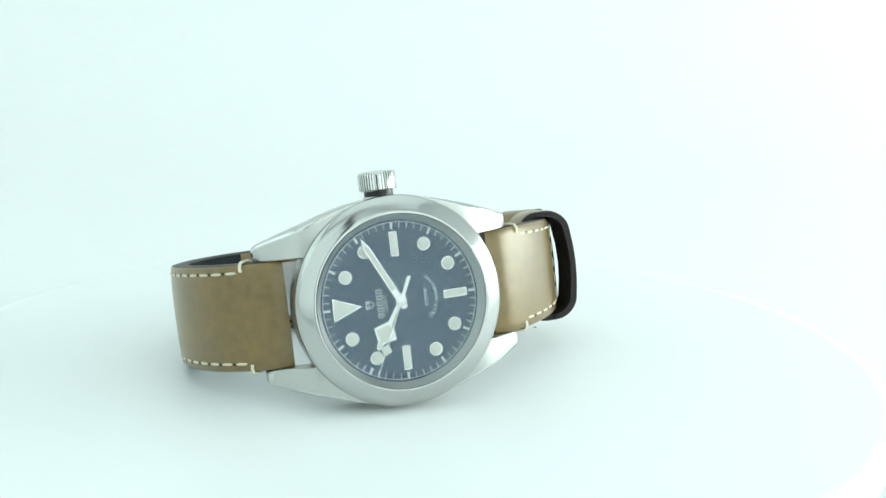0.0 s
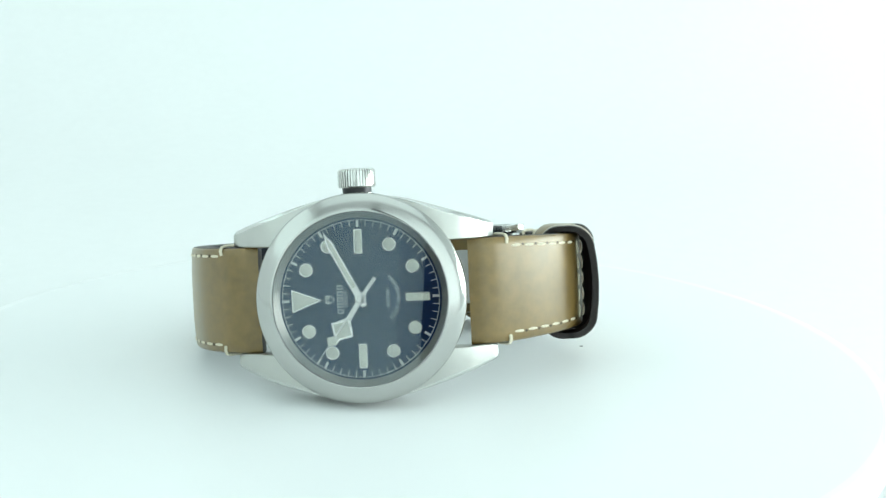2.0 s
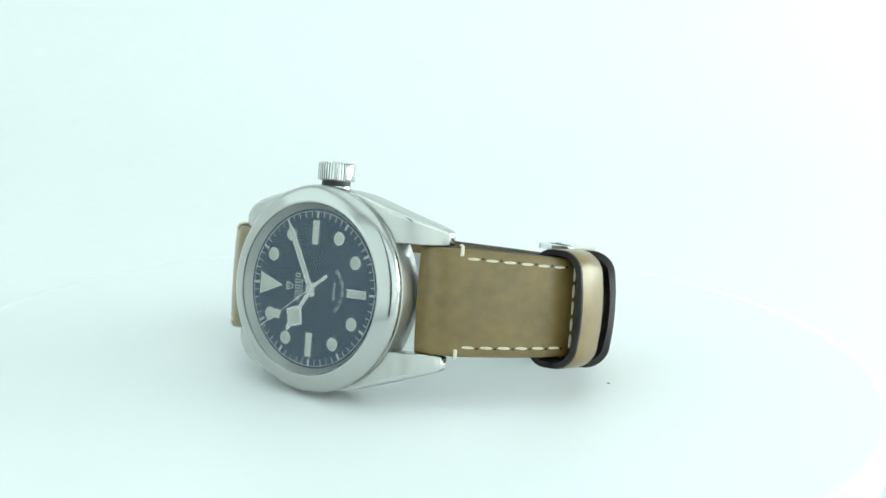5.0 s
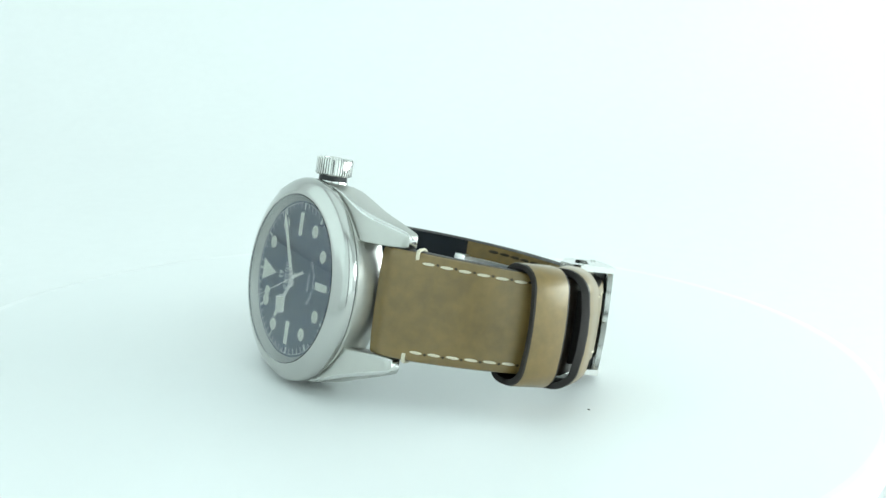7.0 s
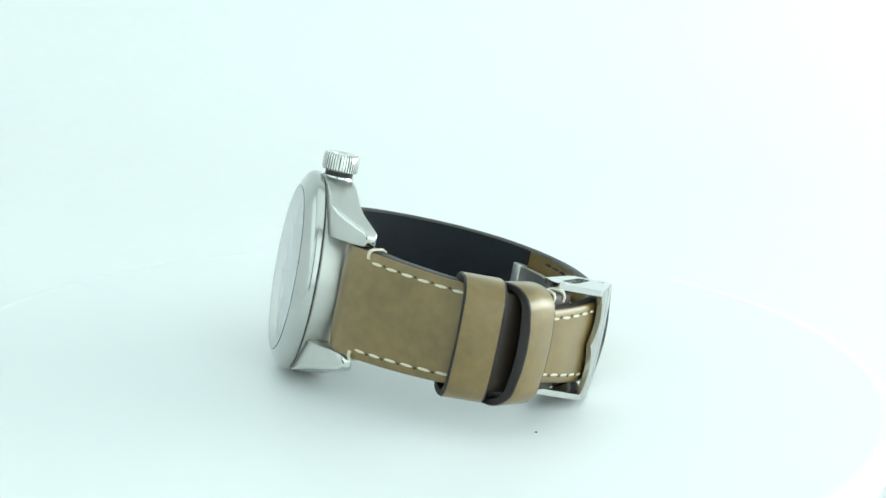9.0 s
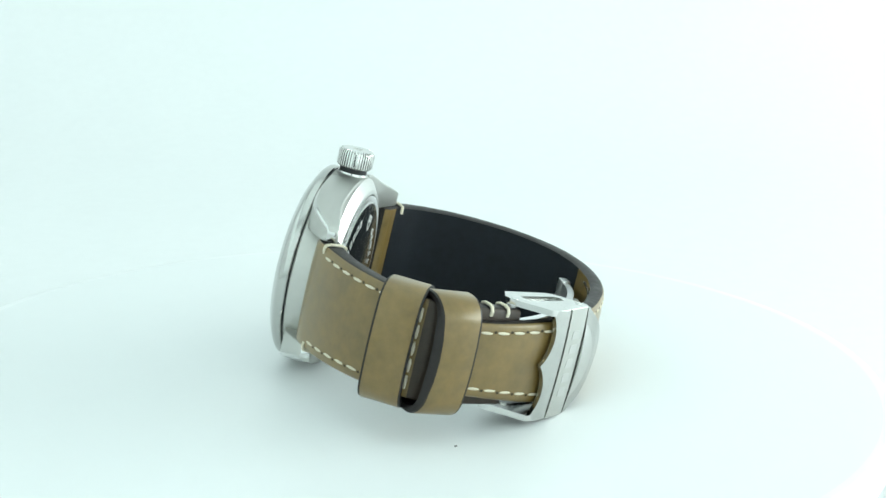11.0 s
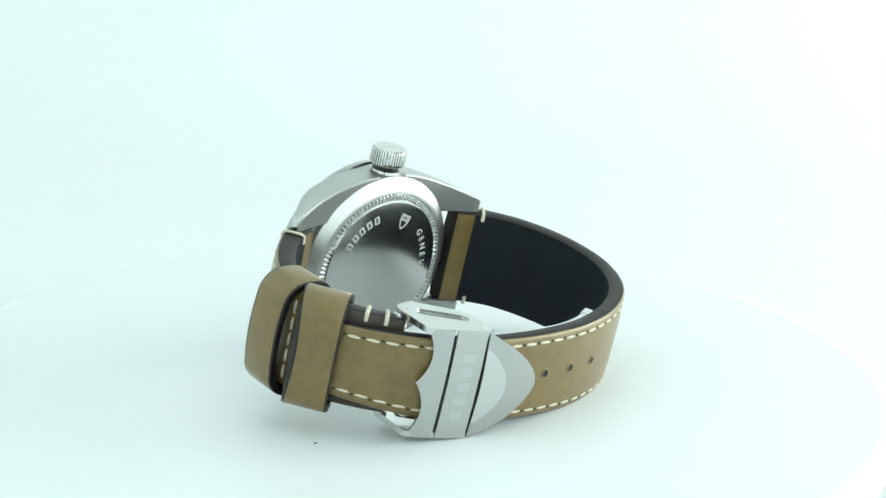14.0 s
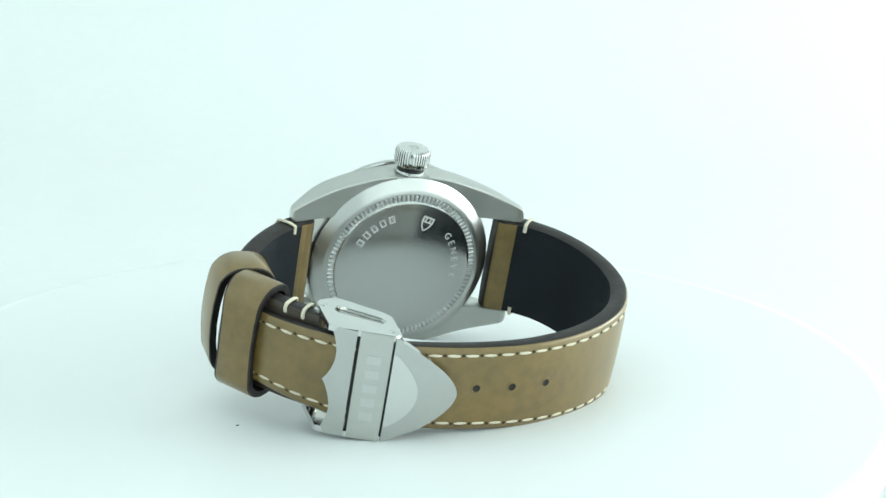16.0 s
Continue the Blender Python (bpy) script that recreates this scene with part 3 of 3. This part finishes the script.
# ---- the folding clasp ----
def plate(path, s_left, s_right, half, thick, nx=28, ns=14, dome=0.0):
    """A curved sheet on the path; s_left and s_right give its ends across the width."""
    bm = bmesh.new()
    grid = {}
    for side, o in (("o", 0.0), ("i", -thick)):
        for i in range(nx + 1):
            x = -half + 2 * half * i / nx
            a, b = s_left(x), s_right(x)
            for k in range(ns + 1):
                p, t, n = path.at(a + (b - a) * k / ns)
                h = o + dome * (1 - (x / half) ** 2)
                grid[side, i, k] = bm.verts.new((x, p.x + n.x * h, p.y + n.y * h))
    for i in range(nx):
        for k in range(ns):
            for side in "oi":
                bm.faces.new([grid[side, i + u, k + v] for u, v in ((0, 0), (1, 0), (1, 1), (0, 1))])
    rim = [(i, 0) for i in range(nx + 1)] + [(nx, k) for k in range(1, ns + 1)] + [(i, ns) for i in range(nx - 1, -1, -1)] + [(0, k) for k in range(ns - 1, 0, -1)]
    for q, r in zip(rim, rim[1:] + rim[:1]):
        if (q != r):
            bm.faces.new((grid["o", *q], grid["o", *r], grid["i", *r], grid["i", *q]))
    return bm


def build_clasp():
    clasp = part("clasp", plate(PC, lambda x: 2.0 + 1.7 * abs(math.sin(math.pi * x / 9.4)) ** 0.8, lambda x: 6.5, 9.4, 0.9, 40, dome=0.35), FLAP, watch, "polished steel folding clasp cover with a scalloped edge", smooth=35)
    part("clasp_band", plate(PC, lambda x: 7.05, lambda x: 12.2, 9.4, 0.95, 20, 8, dome=0.35), SATIN, clasp)
    # black sheet behind cover, band and flap: its colour is the gaps' shade
    part("clasp_gap_shade", plate(PC, lambda x: 6.3, lambda x: 12.9, 9.2, 0.2, 12, 8, dome=0.3), BLACK, clasp).location = (0, 0.0006, 0.0006)

    def tip(x):
        u = abs(x) / 9.3
        return 12.6 + 10.9 * (1 - u ** 1.75)
    part("clasp_flap", plate(PC, lambda x: 12.55, lambda x: max(tip(x), 13.2), 9.3, 1.0, 40, 12, dome=0.5), FLAP, clasp, "shield-shaped steel flap")
    part("flap_ridge", plate(PC, lambda x: 12.55, lambda x: 12.9 + 4.2 * max(1 - (x / 6.6) ** 2, 0), 6.6, 1.0, 24, 8, dome=0.55), POLISH, clasp).location = (0, -0.00006, -0.00022)
    for k in range(5):
        b = bmesh.new()
        seat = PC.seat(9.65, -5.0 + 2.5 * k, 0.03 + 0.35 * (1 - ((-5.0 + 2.5 * k) / 9.4) ** 2)) @ Matrix.Rotation(math.pi / 2, 4, "Z")
        box(b, 1.5, 2.2, 0.05, seat)
        part("marking_bar", b, FAINT, clasp, "frosted engraved mark")
    # side plates with a slot
    for sx in (1, -1):
        out = [(-26.6, -46.8), (-26.4, -39.6), (-25.6, -38.6), (-22.6, -38.0), (-16.4, -43.6), (-15.6, -45.0), (-15.9, -50.9), (-17, -51.3), (-22, -49.3), (-24.5, -48.2)]
        slot = [(-24.3, -41.9), (-23.2, -40.7), (-17.4, -45.2), (-17.0, -46.3), (-17.9, -47.3), (-24.0, -43.0)]
        bm = bmesh.new()
        x0, x1 = sx * 8.5, sx * 9.5
        vo = [[bm.verts.new((x, y, z)) for y, z in out] for x in (x0, x1)]
        vi = [[bm.verts.new((x, y, z)) for y, z in slot] for x in (x0, x1)]
        for loops in (vo, vi):
            m = len(loops[0])
            for k in range(m):
                bm.faces.new((loops[0][k], loops[0][(k + 1) % m], loops[1][(k + 1) % m], loops[1][k]))
        for j in (0, 1):
            es = []
            for loops in (vo[j], vi[j]):
                for k in range(len(loops)):
                    e = bm.edges.get((loops[k], loops[(k + 1) % len(loops)]))
                    es.append(e)
            bmesh.ops.triangle_fill(bm, edges=es, use_beauty=True)
        part("side_plate", bm, POLISH, clasp, "steel side plate with a slot", smooth=30)
        push = bmesh.new()
        prism(push, [(-24.2, -41.95), (-23.2, -40.85), (-17.5, -45.3), (-17.1, -46.3), (-17.95, -47.15), (-23.9, -42.9)], sx * 8.3, sx * 8.8, Matrix(((0, 0, 1, 0), (1, 0, 0, 0), (0, 1, 0, 0), (0, 0, 0, 1))))
        part("pusher", push, FLAP, clasp, "recessed steel release pusher", smooth=30)
        for py, pz in ((-25.5, -40.2), (-16.9, -49.6)):
            rivet = lathe(bmesh.new(), [(0, 9.66), (0.42, 9.66), (0.55, 9.55), (0.55, 8.6), (0, 8.6)], 16, m=Matrix.Translation((0, py, pz)) @ Matrix.Rotation(sx * math.pi / 2, 4, "Y"))
            part("rivet", rivet, POLISH, clasp)
    # knuckles of the hinge behind the side plates
    for x in (-6.2, 0.0, 6.2):
        kn = lathe(bmesh.new(), [(0, -1.9), (1.15, -1.9), (1.3, -1.7), (1.3, 1.7), (1.15, 1.9), (0, 1.9)], 20, m=Matrix.Translation((x, -25.2, -39.4)) @ Matrix.Rotation(math.pi / 2, 4, "Y"))
        part("hinge_knuckle", kn, POLISH, clasp)
    # folding blades inside the strap
    pin = bmesh.new()
    lathe(pin, [(0, -8.6), (0.8, -8.6), (0.8, 8.6), (0, 8.6)], 16, m=Matrix.Translation((0, -26.0, -40.0)) @ Matrix.Rotation(math.pi / 2, 4, "Y"))
    part("hinge_pin", pin, BLADE, clasp)
    blade_path = Path([(-25.0, -39.6), (-16.0, -43.8), (-6.0, -46.5), (5.0, -46.9), (12.0, -45.8), (16.8, -43.8)])
    lower_path = Path([(-24.5, -42.6), (-14.0, -46.8), (-3.0, -48.6), (7.0, -48.4), (12.0, -47.2)])
    for bp, half, thick in ((blade_path, 5.0, 1.2), (lower_path, 3.4, 0.8)):
        part("folding_blade", plate(bp, lambda x: 0, lambda x, bp=bp: bp.length, half, thick, 8, 40), BLADE, clasp, "curved bright steel folding blade")
    part("blade_end", box(bmesh.new(), 10.6, 2.4, 1.8, blade_path.seat(blade_path.length - 0.8, 0, -0.4) @ Matrix.Rotation(math.pi / 2, 4, "Z"), 0.3), BLADE, clasp)


build_clasp()


# ---- a dark speck of dust on the turntable ----
speck = bmesh.new()
lathe(speck, [(0, 0.12), (0.2, 0.1), (0.26, 0.03), (0.15, 0.0), (0, 0.0)], 9, m=Matrix.Diagonal((1.3, 0.8, 1, 1)))
dust = tagged(part("dust_speck", speck, BLACK), "tiny dark speck of dust on the white turntable", "dust")


# ---- movement ----
def turn(t):
    """Degrees that the turntable has gone."""
    s = t / 16
    return -11.057 * t + 8.0014 * s * (1 - s) + 0.1104 * s * (1 - s) * (1 - 2 * s)


def motions():
    times = [0.5 * k for k in range(33)]
    walk(watch, [(t, pose(0, 0, 0, 0, 0, turn(t)) @ REST) for t in times])
    walk(turntable, [(t, pose(0, 0, FLOOR_Z, 0, 0, turn(t))) for t in times])
    walk(dust, [(t, pose(0, 0, 0, 0, 0, turn(t)) @ pose(0.0268, 0.0266, 0)) for t in times])
    walk(second_hand, [(t, pose(0, 0, 0, 0, 0, -(294.5 + 6 * t))) for t in times])


motions()
